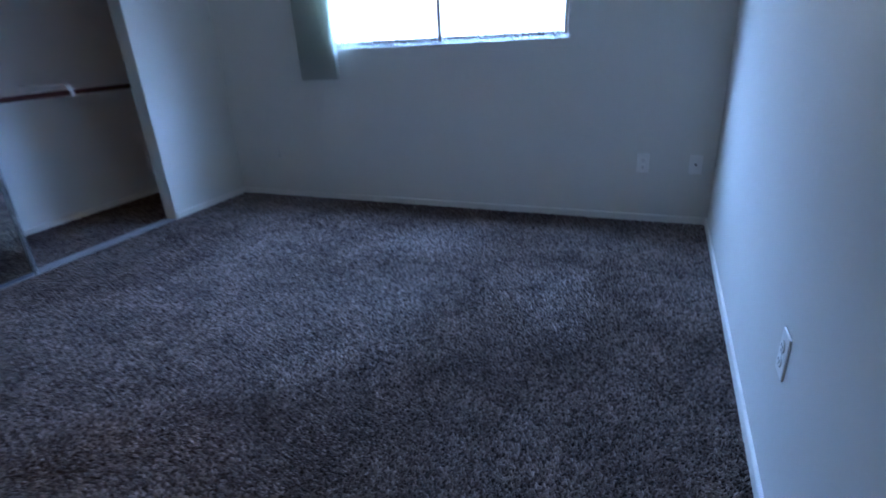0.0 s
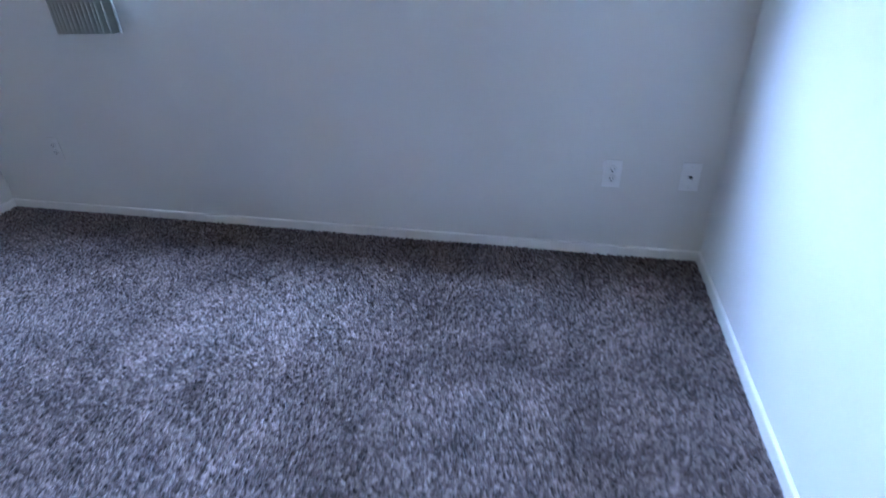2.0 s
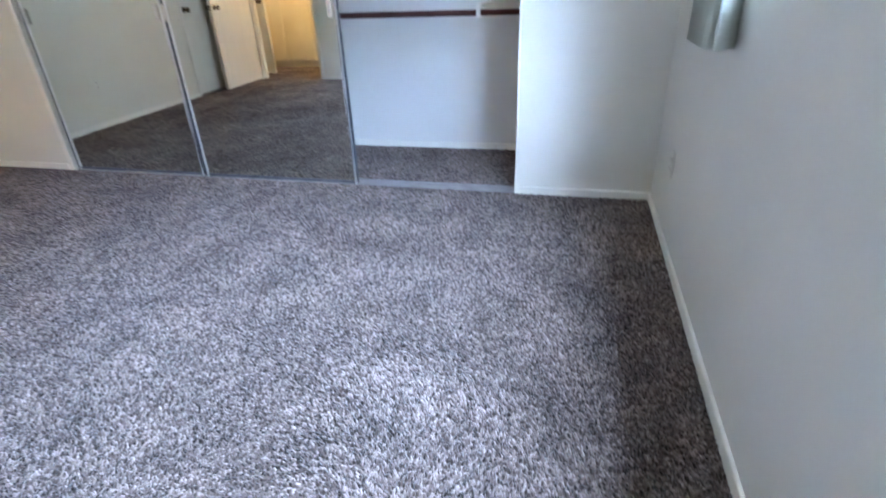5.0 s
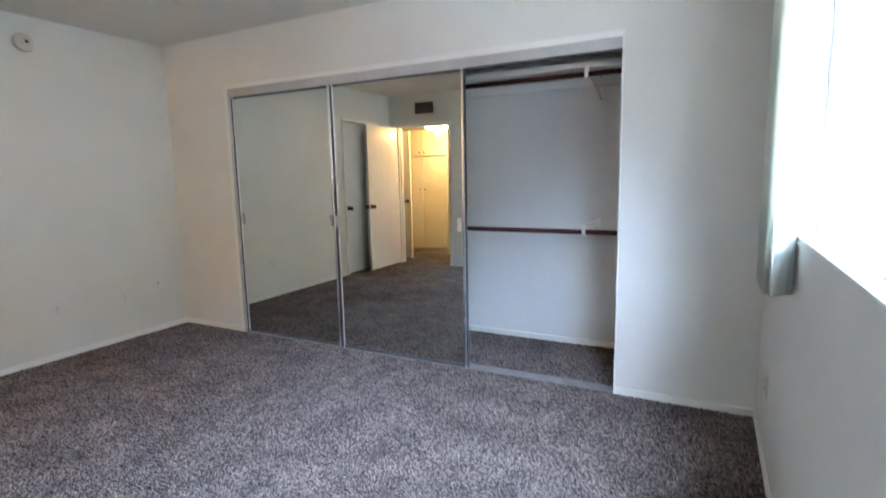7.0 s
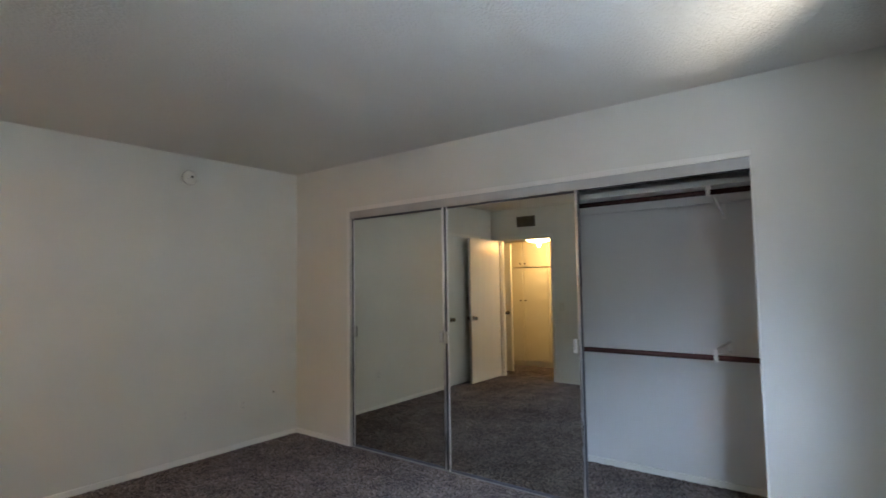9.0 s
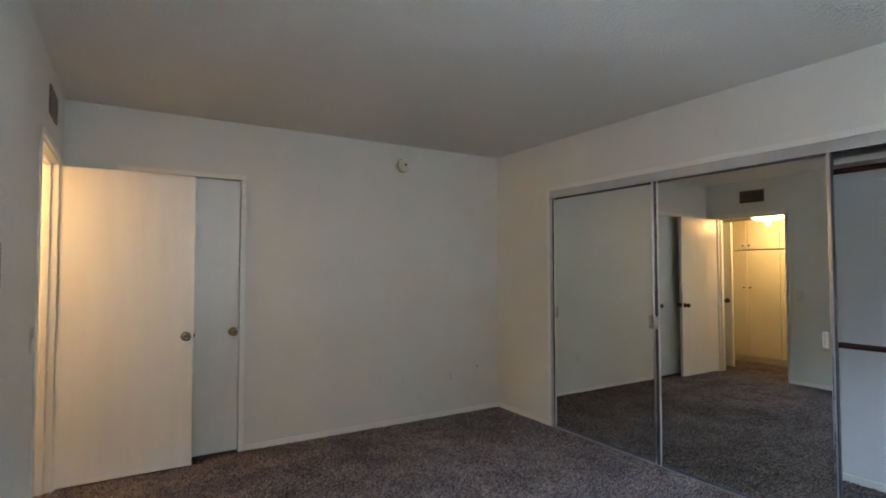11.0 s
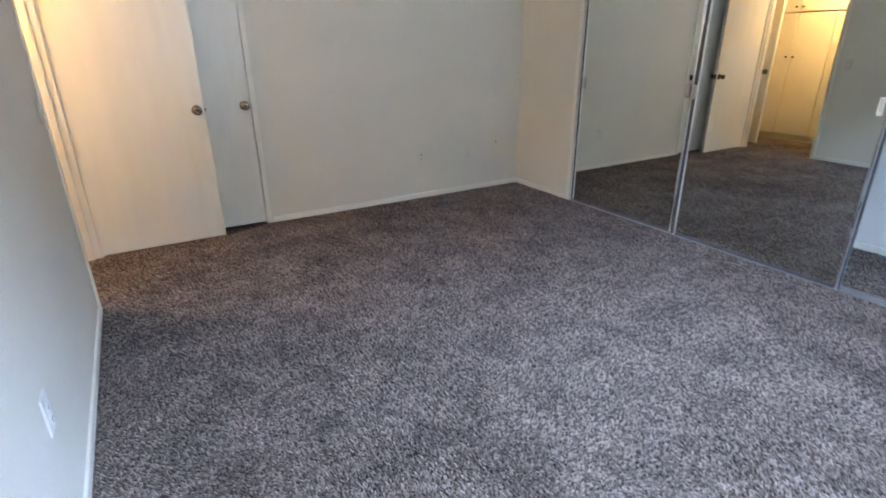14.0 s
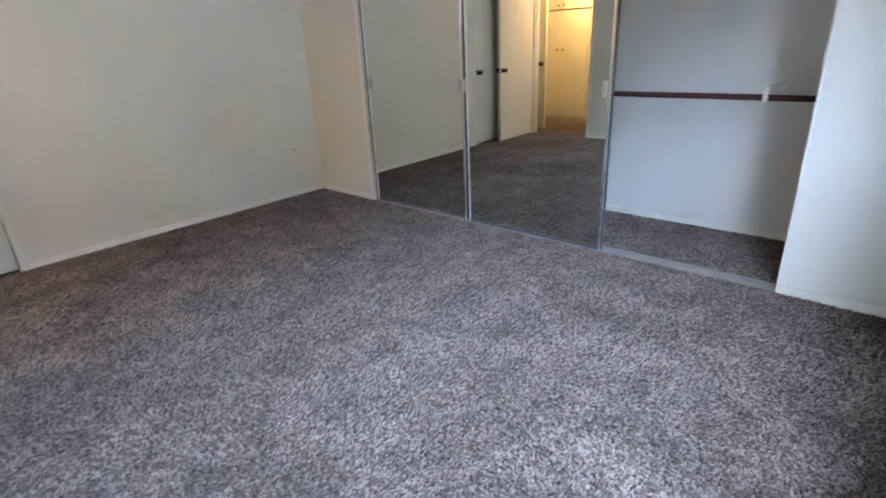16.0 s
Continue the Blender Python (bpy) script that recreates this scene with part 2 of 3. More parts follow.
wall_along_x("wall_north", L, L + 0.15, BACK - 0.1, W + 0.12, H, (WX0, WX1, WZ0, WZ1), "off-white painted wall with a wide sliding window")
wall_along_x("wall_south", -0.12, 0.0, BACK - 0.1, W, H, (KX0, KX1, 0, KZ), "off-white painted wall with a flush closet door")
wall_along_y("wall_west", -0.10, 0.0, 0.0, L, H, (CY0, CY1, CZ), "off-white painted wall with a wide closet opening")
wall_along_y("wall_east", W, W + 0.12, -0.12, L, H, (DY0, DY1, DZ), "off-white painted wall with the doorway to the hall")
structure("closet_back_wall", box(BACK - 0.1, BACK, 0.0, L, 0, H), CLOSET, "flat white painted back wall of the closet", "wall")
# unseen shell behind the small closet door, added to stop sunlight leaking in
structure("small_closet_back", box(KX0 - 0.1, KX1 + 0.1, -0.75, -0.65, 0, H), CLOSET, "unseen plain wall added to shut daylight out of the small closet", "wall")
structure("small_closet_side", box(KX0 - 0.2, KX0 - 0.1, -0.75, -0.12, 0, H), CLOSET, "unseen plain wall added to shut daylight out of the small closet", "wall")
structure("small_closet_side", box(KX1 + 0.1, KX1 + 0.2, -0.75, -0.12, 0, H), CLOSET, "unseen plain wall added to shut daylight out of the small closet", "wall")
structure("small_closet_ceiling", box(KX0 - 0.2, KX1 + 0.2, -0.75, -0.12, H, H + 0.1), CLOSET, "unseen plain ceiling added to shut daylight out of the small closet", "ceiling")
structure("hall_wall_east", box(HX + 0.3, HX + 0.4, HY0, HY1, 0, HZ + 0.1), WALL, "plain hall wall behind the built-in cabinets", "wall")
structure("hall_wall_south", box(W, HX + 0.4, HY0 - 0.1, HY0, 0, HZ + 0.1), WALL, "plain end wall of the hall", "wall")
structure("hall_wall_north", box(W + 0.12, HX + 0.4, HY1, HY1 + 0.1, 0, HZ + 0.1), WALL, "plain end wall of the hall", "wall")
structure("hall_wall_west", box(W, W + 0.12, HY0, -0.12, 0, HZ + 0.1), WALL, "plain hall wall beside the doorway", "wall")
# unseen block, added to bound the low sky and bounce sunlight indoors
facing = thing("assumed_facing_building", "unseen long pale stucco building, added across the yard to bounce light", "building")
part("wall", box(-14.0, 18.0, L + 8.0, L + 14.0, -0.15, 4.75), STUCCO, facing)
part("roof", box(-14.3, 18.3, L + 7.7, L + 14.3, 4.75, 4.9, 0.02), PAVING, facing)
structure("ground", box(-600, 600, -600, 600, -0.4, -0.15), PAVING, "pale sunlit paving outside the window", "ground")


def baseboard(x0, x1, y0, y1, along, room_side):
    """A low painted board with its upper room edge eased."""
    bm = box(x0, x1, y0, y1, 0.0, 0.05)
    top = [e for e in bm.edges if all(v.co.z > 0.04 for v in e.verts) and all(abs(v.co[1 - along] - room_side) < 1e-6 for v in e.verts)]
    bmesh.ops.bevel(bm, geom=top, offset=0.006, segments=3, profile=0.5, affect="EDGES")
    return structure("baseboard", bm, TRIM, "low white painted wooden baseboard", "baseboard")


T = 0.011
baseboard(0.0, W, L - T, L, 0, L - T)
baseboard(W - T, W, DY1 + 0.04, L - T, 1, W - T)
baseboard(T, KX0 - 0.05, 0.0, T, 0, T)
baseboard(0.0, T, T, CY0 - 0.04, 1, T)
baseboard(0.0, T, CY1 + 0.012, L - T, 1, T)
baseboard(BACK, BACK + T, 0.0, L, 1, BACK + T)


def casing(name, boards, label):
    for b in boards:
        structure(name, box(*b, bevel=0.003), TRIM, label, "trim")


C = 0.036
casing("closet_casing", (
    (-0.012, 0.009, CY0 - C, CY0, 0, CZ), (-0.012, 0.006, CY1, CY1 + 0.010, 0, CZ), (-0.012, 0.009, CY0 - C, CY1 + 0.010, CZ, CZ + C)),
    "narrow white casing round the closet opening")
casing("doorway_casing", (
    (W - 0.009, W + 0.004, DY1, DY1 + C, 0, DZ), (W - 0.009, W + 0.004, DY0 - C, DY0, 0, DZ), (W - 0.009, W + 0.004, DY0 - C, DY1 + C, DZ, DZ + C)),
    "narrow white casing round the doorway")
casing("door_jamb", (
    (W + 0.004, W + 0.124, DY0, DY0 + 0.016, 0, DZ), (W + 0.004, W + 0.124, DY1 - 0.016, DY1, 0, DZ), (W + 0.004, W + 0.124, DY0, DY1, DZ - 0.016, DZ)),
    "white painted door jamb lining the doorway")
casing("door_stop", (
    (W + 0.045, W + 0.08, DY0 + 0.016, DY0 + 0.028, 0, DZ - 0.016), (W + 0.045, W + 0.08, DY1 - 0.028, DY1 - 0.016, 0, DZ - 0.016),
    (W + 0.045, W + 0.08, DY0 + 0.016, DY1 - 0.016, DZ - 0.028, DZ - 0.016)),
    "slim white door stop strip on the jamb")
casing("small_closet_casing", (
    (KX0 - C, KX0, -0.003, 0.010, 0, KZ), (KX1, KX1 + C, -0.003, 0.010, 0, KZ), (KX0 - C, KX1 + C, -0.003, 0.010, KZ, KZ + C)),
    "narrow white casing round the closet door")


# ---- window and blind ----
def build_window():
    win = thing("window_1", "wide aluminium sliding window with two clear panes", "window", kind="structure")
    y0, y1 = L + 0.045, L + 0.10
    f = 0.022
    for b in ((WX0, WX1, y0, y1, WZ0, WZ0 + f), (WX0, WX1, y0, y1, WZ1 - f, WZ1), (WX0, WX0 + f, y0, y1, WZ0 + f, WZ1 - f), (WX1 - f, WX1, y0, y1, WZ0 + f, WZ1 - f)):
        part("window_frame", box(*b, bevel=0.003), ALU, win, "thin aluminium window frame")
    mid = (WX0 + WX1) / 2
    for x0, x1, ya in ((WX0 + f, mid + 0.018, y0 + 0.006), (mid - 0.018, WX1 - f, y0 + 0.030)):
        z0, z1, s = WZ0 + f, WZ1 - f, 0.026
        sash = part("sash", box(x0, x0 + s, ya, ya + 0.018, z0, z1, 0.003), ALU, win, "sliding aluminium sash")
        part("stile", box(x1 - s, x1, ya, ya + 0.018, z0, z1, 0.003), ALU, sash)
        part("rail", box(x0 + s, x1 - s, ya, ya + 0.018, z0, z0 + s, 0.003), ALU, sash)
        part("rail", box(x0 + s, x1 - s, ya, ya + 0.018, z1 - s, z1, 0.003), ALU, sash)
        pane = part("pane", box(x0 + s, x1 - s, ya + 0.007, ya + 0.011, z0 + s, z1 - s), GLASS, sash, "clear glass pane")
        pane.visible_shadow = False
    part("window_sill", box(WX0, WX1, L - 0.006, y0, WZ0, WZ0 + 0.010, 0.003), TRIM, win, "painted window sill")


build_window()


def build_blind():
    blind = thing("vertical_blind", "white vinyl vertical blind drawn to one end of its rail", "blind")
    y, z = L - 0.054, 2.045
    bm = bmesh.new()
    add_box(bm, 0.80, 2.80, y - 0.020, y - 0.013, z, z + 0.035, 0.001)
    add_box(bm, 0.80, 2.80, y + 0.013, y + 0.020, z, z + 0.035, 0.001)
    add_box(bm, 0.80, 2.80, y - 0.020, y + 0.020, z + 0.035, z + 0.040)
    rail = part("head_rail", bm, STEELWHITE, blind, "white channel rail with a dark slot")
    part("slot", box(0.81, 2.79, y - 0.0125, y + 0.0125, z + 0.018, z + 0.034), DARK, rail)
    for x in (0.79, 2.80):
        part("end_cap", box(x, x + 0.01, y - 0.021, y + 0.021, z - 0.001, z + 0.041, 0.002), PLASTIC, rail)
    for x in (1.0, 1.83, 2.65):
        part("bracket", box(x - 0.012, x + 0.012, y - 0.02, L, z + 0.041, z + 0.045), STEELWHITE, rail)
    for i in range(14):
        x, turn = 0.815 + i * 0.0215, radians(random.uniform(-7, 7) + (20 if i == 12 else 48 if i == 13 else 0))
        bm = bmesh.new()
        n, half, sag = 8, 0.0445, 0.006
        rows = []
        for zz in (0.908, 1.3, 1.7, 2.03):
            for side in (0, 0.0012):
                rows.append([])
                for k in range(n + 1):
                    u = 2 * k / n - 1
                    px, py = sag * (1 - u * u) + side, half * u
                    rows[-1].append(bm.verts.new((x + px * math.cos(turn) - py * math.sin(turn), y + px * math.sin(turn) + py * math.cos(turn), zz)))
        for j in range(0, len(rows) - 2, 2):
            for k in range(n):
                for o, p in ((0, 0), (1, 1)):
                    f = bm.faces.new((rows[j + o][k], rows[j + o][k + 1], rows[j + 2 + o][k + 1], rows[j + 2 + o][k]))
                    f.smooth = True
            for k in (0, n):
                bm.faces.new((rows[j][k], rows[j + 1][k], rows[j + 3][k], rows[j + 2][k]))
        for j in (0, len(rows) - 2):
            for k in range(n):
                bm.faces.new((rows[j][k], rows[j][k + 1], rows[j + 1][k + 1], rows[j + 1][k]))
        bmesh.ops.recalc_face_normals(bm, faces=bm.faces)
        vane = part("vane", bm, VINYL, blind)
        part("carrier", box(x - 0.004, x + 0.008, y - 0.008, y + 0.008, 2.03, 2.058, 0.001), PLASTIC, vane)
    bm = bmesh.new()
    bar(bm, (1.155, y - 0.012, 2.05), (1.16, y - 0.012, 1.16), 0.0022, 8)
    part("wand", bm, PLASTIC, blind, "thin white pull cord")
    part("cord_weight", lathe(((0, 0), (0.007, 0.002), (0.008, 0.03), (0.003, 0.045), (0, 0.046)), pose(1.16, y - 0.012, 1.12), 12), PLASTIC, blind)


build_blind()


# ---- mirrored sliding closet doors ----
def sliding_door(x, y0, y1, label, pulls):
    door = thing("sliding_mirror_door", label, "closet door", "sliding mirror doors of the closet")
    z0, z1, s = 0.003, 1.998, 0.025
    part("mirror_panel", box(x - 0.006, x - 0.001, y0 + s * 0.6, y1 - s * 0.6, z0 + 0.02, z1 - 0.015), MIRROR, door, "large clear mirror")
    part("backing_board", box(x - 0.020, x - 0.0075, y0 + s * 0.6, y1 - s * 0.6, z0 + 0.02, z1 - 0.015), CLOSET, door)
    for a, b, bright in ((y0, y0 + s, False), (y1 - s, y1, True)):
        if bright:
            stile = part("stile", box(x - 0.020, x + 0.001, a, b, z0, z1), SLATE, door, "silver anodised side stile with a rounded face")
            bm = bmesh.new()
            add_box(bm, x + 0.0005, x + 0.009, a + 0.002, b - 0.006, z0, z1, 0.0035, 3)
            part("face_strip", bm, ALU, stile, "bright rounded face")
        else:
            stile = part("stile", box(x - 0.020, x + 0.001, a, b, z0, z1), SLATE, door, "dark anodised side stile")
            bm = bmesh.new()
            bar(bm, (x + 0.002, b, z0), (x + 0.002, b, z1), 0.0045, 16)
            part("bead", bm, BEAD_HIGHLIGHT, stile, "rounded metal bead with its highlight put into a near-white colour")
    part("bottom_rail", box(x - 0.020, x + 0.004, y0 + s, y1 - s, z0, z0 + 0.022, 0.003), SLATE, door, "dark aluminium bottom rail")
    part("top_rail", box(x - 0.020, x + 0.004, y0 + s, y1 - s, z1 - 0.02, z1, 0.003), SLATE, door, "dark aluminium top rail")
    for y in pulls:
        pull = part("finger_pull", box(x + 0.004, x + 0.012, y - 0.013, y + 0.013, 0.950, 1.040, 0.003), STEELWHITE if y > 2.5 else FASCIA_PULL_GREY, door, "small oblong finger pull")
        part("recess", box(x + 0.0121, x + 0.0131, y - 0.006, y + 0.006, 0.97, 1.03), ALU, pull)
    return door


sliding_door(-0.024, CY0 + 0.001, 1.805, "tall mirrored sliding closet door in an aluminium frame, closed", (CY0 + 0.040, 1.761))
sliding_door(-0.016, 1.808, 2.895, "tall mirrored sliding closet door overlapping the open closet", (1.823, 2.848))


def closet_tracks():
    top = thing("closet_head_track", "aluminium head track of the sliding closet doors", "track", kind="structure")
    # the grey base colour carries the shade on this wall-coloured strip
    part("fascia", box(-0.006, 0.004, CY0, CY1, 1.992, CZ, 0.002), FASCIA_PULL_GREY, top, "flat wall-coloured fascia strip, its shade put into a grey tone")
    # webs toned dark to carry the shade behind the fascia
    for x in (-0.048, -0.095):
        part("track_web", box(x, x + 0.003, CY0, CY1, 2.000, CZ), SLATE, top)
    low = thing("closet_floor_track", "low metal floor track across the closet opening", "track", kind="structure")
    part("track_base", box(-0.100, -0.010, CY0, CY1, 0.0, 0.007, 0.002), TRACKMETAL, low)
    for x in (-0.094, -0.084, -0.016, -0.044):
        part("track_rib", box(x, x + 0.004, CY0, CY1, 0.007, 0.012, 0.001), TRACKMETAL, low)


closet_tracks()


# ---- inside the closet ----
def closet_shelf():
    shelf = thing("closet_shelf", "white painted shelf high in the closet", "shelf")
    part("board", box(BACK, -0.40, 0.0, L, 2.000, 2.019, 0.002), CLOSET, shelf)
    part("front_edge", box(-0.40, -0.380, 0.0, L, 1.985, 2.021, 0.002), TRIM, shelf)
    part("cleat", box(BACK, BACK + 0.018, 0.0, L, 1.93, 2.000, 0.002), CLOSET, shelf)


closet_shelf()


def closet_rod(z):
    rod = thing("closet_rod", "dark red stained wooden clothes rod across the closet", "clothes rod", "clothes rods in the closet")
    bm = bmesh.new()
    bar(bm, (-0.33, 0.012, z), (-0.33, L - 0.012, z), 0.0165, 20)
    part("pole", bm, ROD, rod)
    for y0 in (0.0, L - 0.012):
        part("end_socket", lathe(((0, 0), (0.030, 0), (0.030, 0.006), (0.022, 0.012), (0, 0.012)), pose(-0.33, y0, z, -90), 20), PLASTIC, rod)


def rod_bracket(z, drop, y=3.60):
    """A pressed-steel support: wall plate, top arm, brace and a hook for the rod."""
    br = thing("rod_bracket", "white enamelled steel shelf and rod bracket", "bracket", "rod brackets in the closet")
    part("wall_plate", box(BACK, BACK + 0.004, y - 0.013, y + 0.013, z - drop - 0.02, z + 0.055, 0.001), STEELWHITE, br)
    part("top_arm", box(BACK + 0.004, -0.385, y - 0.010, y + 0.010, z + 0.043, z + 0.053, 0.002), STEELWHITE, br)
    bm = bmesh.new()
    bar(bm, (BACK + 0.006, y, z - drop), (-0.36, y, z + 0.025), 0.0075, 10)
    part("brace", bm, STEELWHITE, br)
    bm = bmesh.new()
    pts = [(-0.33 + 0.021 * math.cos(a), y, z + 0.021 * math.sin(a)) for a in [radians(d) for d in range(150, 375, 20)]]
    for a, b in zip(pts, pts[1:]):
        bar(bm, a, b, 0.0055, 8)
    bar(bm, pts[0], (-0.385, y, z + 0.05), 0.0055, 8)
    part("hook", bm, STEELWHITE, br)
    part("front_strap", box(-0.3125, -0.3085, y - 0.012, y + 0.012, z - 0.024, z + 0.05, 0.001), STEELWHITE, br)
    part("saddle", box(-0.352, -0.308, y - 0.011, y + 0.011, z - 0.024, z - 0.0168, 0.002), STEELWHITE, br)


for z, drop in ((1.935, 0.10), (0.937, 0.02)):
    closet_rod(z)
    rod_bracket(z, drop)


# ---- doors ----
KNOB = ((0.0, 0.0), (0.032, 0.0), (0.033, 0.004), (0.029, 0.008), (0.014, 0.012), (0.012, 0.030), (0.017, 0.036), (0.026, 0.042), (0.029, 0.052), (0.026, 0.062), (0.017, 0.067), (0.014, 0.0655), (0.0, 0.0655))


def knob(parent, m):
    k = part("door_knob", lathe(KNOB, m), NICKEL, parent, "round aged nickel knob")
    part("button", lathe(((0, 0), (0.007, 0), (0.006, 0.003), (0, 0.003)), m @ pose(0, 0, 0.0656), 14), DARK, k)
    return k


def build_bedroom_door():
    door = thing("bedroom_door", "flush white door standing open against the wall", "door")
    x0, x1, y0, y1 = 2.770, 3.552, 0.100, 0.137
    leaf = part("leaf", box(x0, x1, y0, y1, 0.016, 2.030, 0.002), DOOR, door, "flat white painted slab")
    knob(leaf, pose(x0 + 0.050, y1, 0.908, -90))
    knob(leaf, pose(x0 + 0.050, y0, 0.908, 90) @ Matrix.Diagonal((1, 1, 0.8, 1)))
    latch = part("latch_plate", box(x0 - 0.0015, x0 + 0.0005, y0 + 0.006, y1 - 0.006, 0.878, 0.938), NICKEL, leaf)
    part("latch_bolt", box(x0 - 0.011, x0 - 0.0015, y0 + 0.012, y1 - 0.012, 0.900, 0.916, 0.002), NICKEL, latch)
    for z in (0.20, 0.98, 1.74):
        hinge = part("hinge", box(x1 - 0.004, x1 + 0.002, y1 - 0.028, y1 + 0.001, z, z + 0.09, 0.001), TRIM, door, "hinge painted over in white")
        bm = bmesh.new()
        bar(bm, (x1 + 0.001, y1 + 0.005, z - 0.003), (x1 + 0.001, y1 + 0.005, z + 0.093), 0.0055, 12)
        part("pin", bm, TRIM, hinge)


build_bedroom_door()


def build_small_closet_door():
    door = thing("small_closet_door", "flush white closet door, closed", "door")
    leaf = part("leaf", box(KX0 + 0.004, KX1 - 0.004, -0.045, -0.008, 0.022, KZ - 0.008, 0.002), DOOR, door, "flat white painted slab")
    knob(leaf, pose(KX0 + 0.045, -0.008, 0.905, -90))
    part("latch_plate", box(KX0 + 0.001, KX0 + 0.0035, -0.03, -0.006, 0.89, 0.95), NICKEL, leaf)
    for z in (0.20, 1.74):
        bm = bmesh.new()
        bar(bm, (KX1 - 0.002, -0.003, z), (KX1 - 0.002, -0.003, z + 0.09), 0.0055, 12)
        part("hinge", bm, TRIM, door)


build_small_closet_door()

strike = thing("strike_plate", "small nickel strike plate let into the jamb", "strike plate")
part("plate", box(W + 0.012, W + 0.040, DY1 - 0.0175, DY1 - 0.0155, 0.895, 0.955), NICKEL, strike)
part("hole", box(W + 0.018, W + 0.032, DY1 - 0.0182, DY1 - 0.0174, 0.912, 0.938), DARK, strike)


# ---- fixtures on the walls ----
def face(m, x0, x1, y0, y1, z0, z1, bevel=0.0):
    bm = box(x0, x1, y0, y1, z0, z1, bevel)
    bmesh.ops.transform(bm, matrix=m, verts=bm.verts)
    return bm


def outlet(m, label="white duplex power outlet low on the wall", PLASTIC=PLASTIC):
    """Local x along the wall, y up, z out of the wall."""
    o = thing("power_outlet", label, "outlet", "power outlets")
    plate = part("cover_plate", face(m, -0.035, 0.035, -0.0575, 0.0575, 0, 0.006, 0.0025), PLASTIC, o)
    for s in (-1, 1):
        socket = part("socket", lathe(((0, 0.006), (0.0165, 0.006), (0.0165, 0.0085), (0.015, 0.0095), (0, 0.0095)), m @ pose(0, s * 0.0195, 0), 24), PLASTIC, plate)
        for x, h in ((-0.006, 0.0045), (0.006, 0.0035)):
            part("slot", face(m, x - 0.0012, x + 0.0012, s * 0.0195 + 0.002 - h, s * 0.0195 + 0.002 + h, 0.0094, 0.0100), DARK, socket)
        part("ground_hole", lathe(((0, 0.0094), (0.0026, 0.0094), (0.0026, 0.0100), (0, 0.0100)), m @ pose(0, s * 0.0195 - 0.0085, 0), 10), DARK, socket)
    part("screw", lathe(((0, 0.006), (0.003, 0.006), (0.0025, 0.0072), (0, 0.0074)), m, 10), STEELWHITE, plate)


def cable_jack(m, label, PLASTIC=PLASTIC):
    o = thing("cable_jack", label, "wall jack", "cable jacks")
    plate = part("cover_plate", face(m, -0.035, 0.035, -0.0575, 0.0575, 0, 0.005, 0.0025), PLASTIC, o)
    socket = part("socket", lathe(((0, 0.005), (0.0065, 0.005), (0.0065, 0.008), (0.0048, 0.0085), (0.0048, 0.014), (0, 0.014)), m, 16), DARK, plate)
    for s in (-1, 1):
        part("screw", lathe(((0, 0.005), (0.003, 0.005), (0.0025, 0.0062), (0, 0.0064)), m @ pose(0, s * 0.042, 0), 10), STEELWHITE, plate)


def on_north(x, z):
    return pose(x, L, z, 90, 0, 0)


def on_south(x, z):
    return pose(x, 0, z, 90, 0, 180)


def on_east(y, z):
    return pose(W, y, z, 90, 0, -90)


outlet(on_north(3.152, 0.373))
outlet(on_north(0.435, 0.357), "power outlet painted over in the wall colour", WALL)
cable_jack(on_north(3.443, 0.374), "white cover plate with a black cable jack")
outlet(on_east(2.53, 0.405))
outlet(on_south(0.566, 0.367), "power outlet painted over in the wall colour", WALL)
outlet(on_south(1.069, 0.380), "power outlet painted over in the wall colour", WALL)
cable_jack(on_south(0.262, 0.432), "cable jack on a plate painted in the wall colour", WALL)


def light_switch(m):
    o = thing("light_switch", "small toggle light switch with a painted cover plate", "light switch")
    plate = part("cover_plate", face(m, -0.035, 0.035, -0.0575, 0.0575, 0, 0.005, 0.0025), AGED, o)
    part("toggle", face(m @ pose(0, 0, 0.004, -25), -0.005, 0.005, -0.006, 0.006, 0, 0.014, 0.0015), PLASTIC, plate)
    for s in (-1, 1):
        part("screw", lathe(((0, 0.005), (0.003, 0.005), (0.0025, 0.0062), (0, 0.0064)), m @ pose(0, s * 0.030, 0), 10), STEELWHITE, plate)


light_switch(on_east(1.13, 1.05))

# dark strip laid on the wall for a thin upright shadow line
shadow_line = tagged(link("shadow_line_strip", face(on_east(1.85, 1.39), -0.006, 0.006, -0.078, 0.078, 0.0, 0.0012), DARK), "thin dark strip for a shadow line on the painted wall", "scuff mark")


def smoke_detector(m):
    s = thing("smoke_detector", "round white smoke detector high on the wall", "smoke detector")
    part("base_ring", lathe(((0, 0), (0.066, 0), (0.066, 0.010), (0.062, 0.013), (0, 0.013)), m, 40), AGED, s)
    cover = part("cover", lathe(((0, 0.0132), (0.060, 0.0132), (0.058, 0.030), (0.050, 0.038), (0.030, 0.041), (0, 0.041)), m, 40), AGED, s)
    for i in range(20):
        a = 2 * math.pi * i / 20
        part("slit", face(m @ pose(0, 0, 0, 0, 0, math.degrees(a)), 0.0585, 0.0608, -0.004, 0.004, 0.017, 0.027), DARK, cover)
    part("test_button", lathe(((0, 0.041), (0.011, 0.041), (0.010, 0.044), (0, 0.044)), m @ pose(0.012, 0.006, 0), 18), DARK, cover)
    part("indicator", lathe(((0, 0.0405), (0.003, 0.0405), (0.002, 0.042), (0, 0.042)), m @ pose(-0.02, -0.016, 0), 8), DARK, cover)


smoke_detector(on_south(1.070, 2.302))


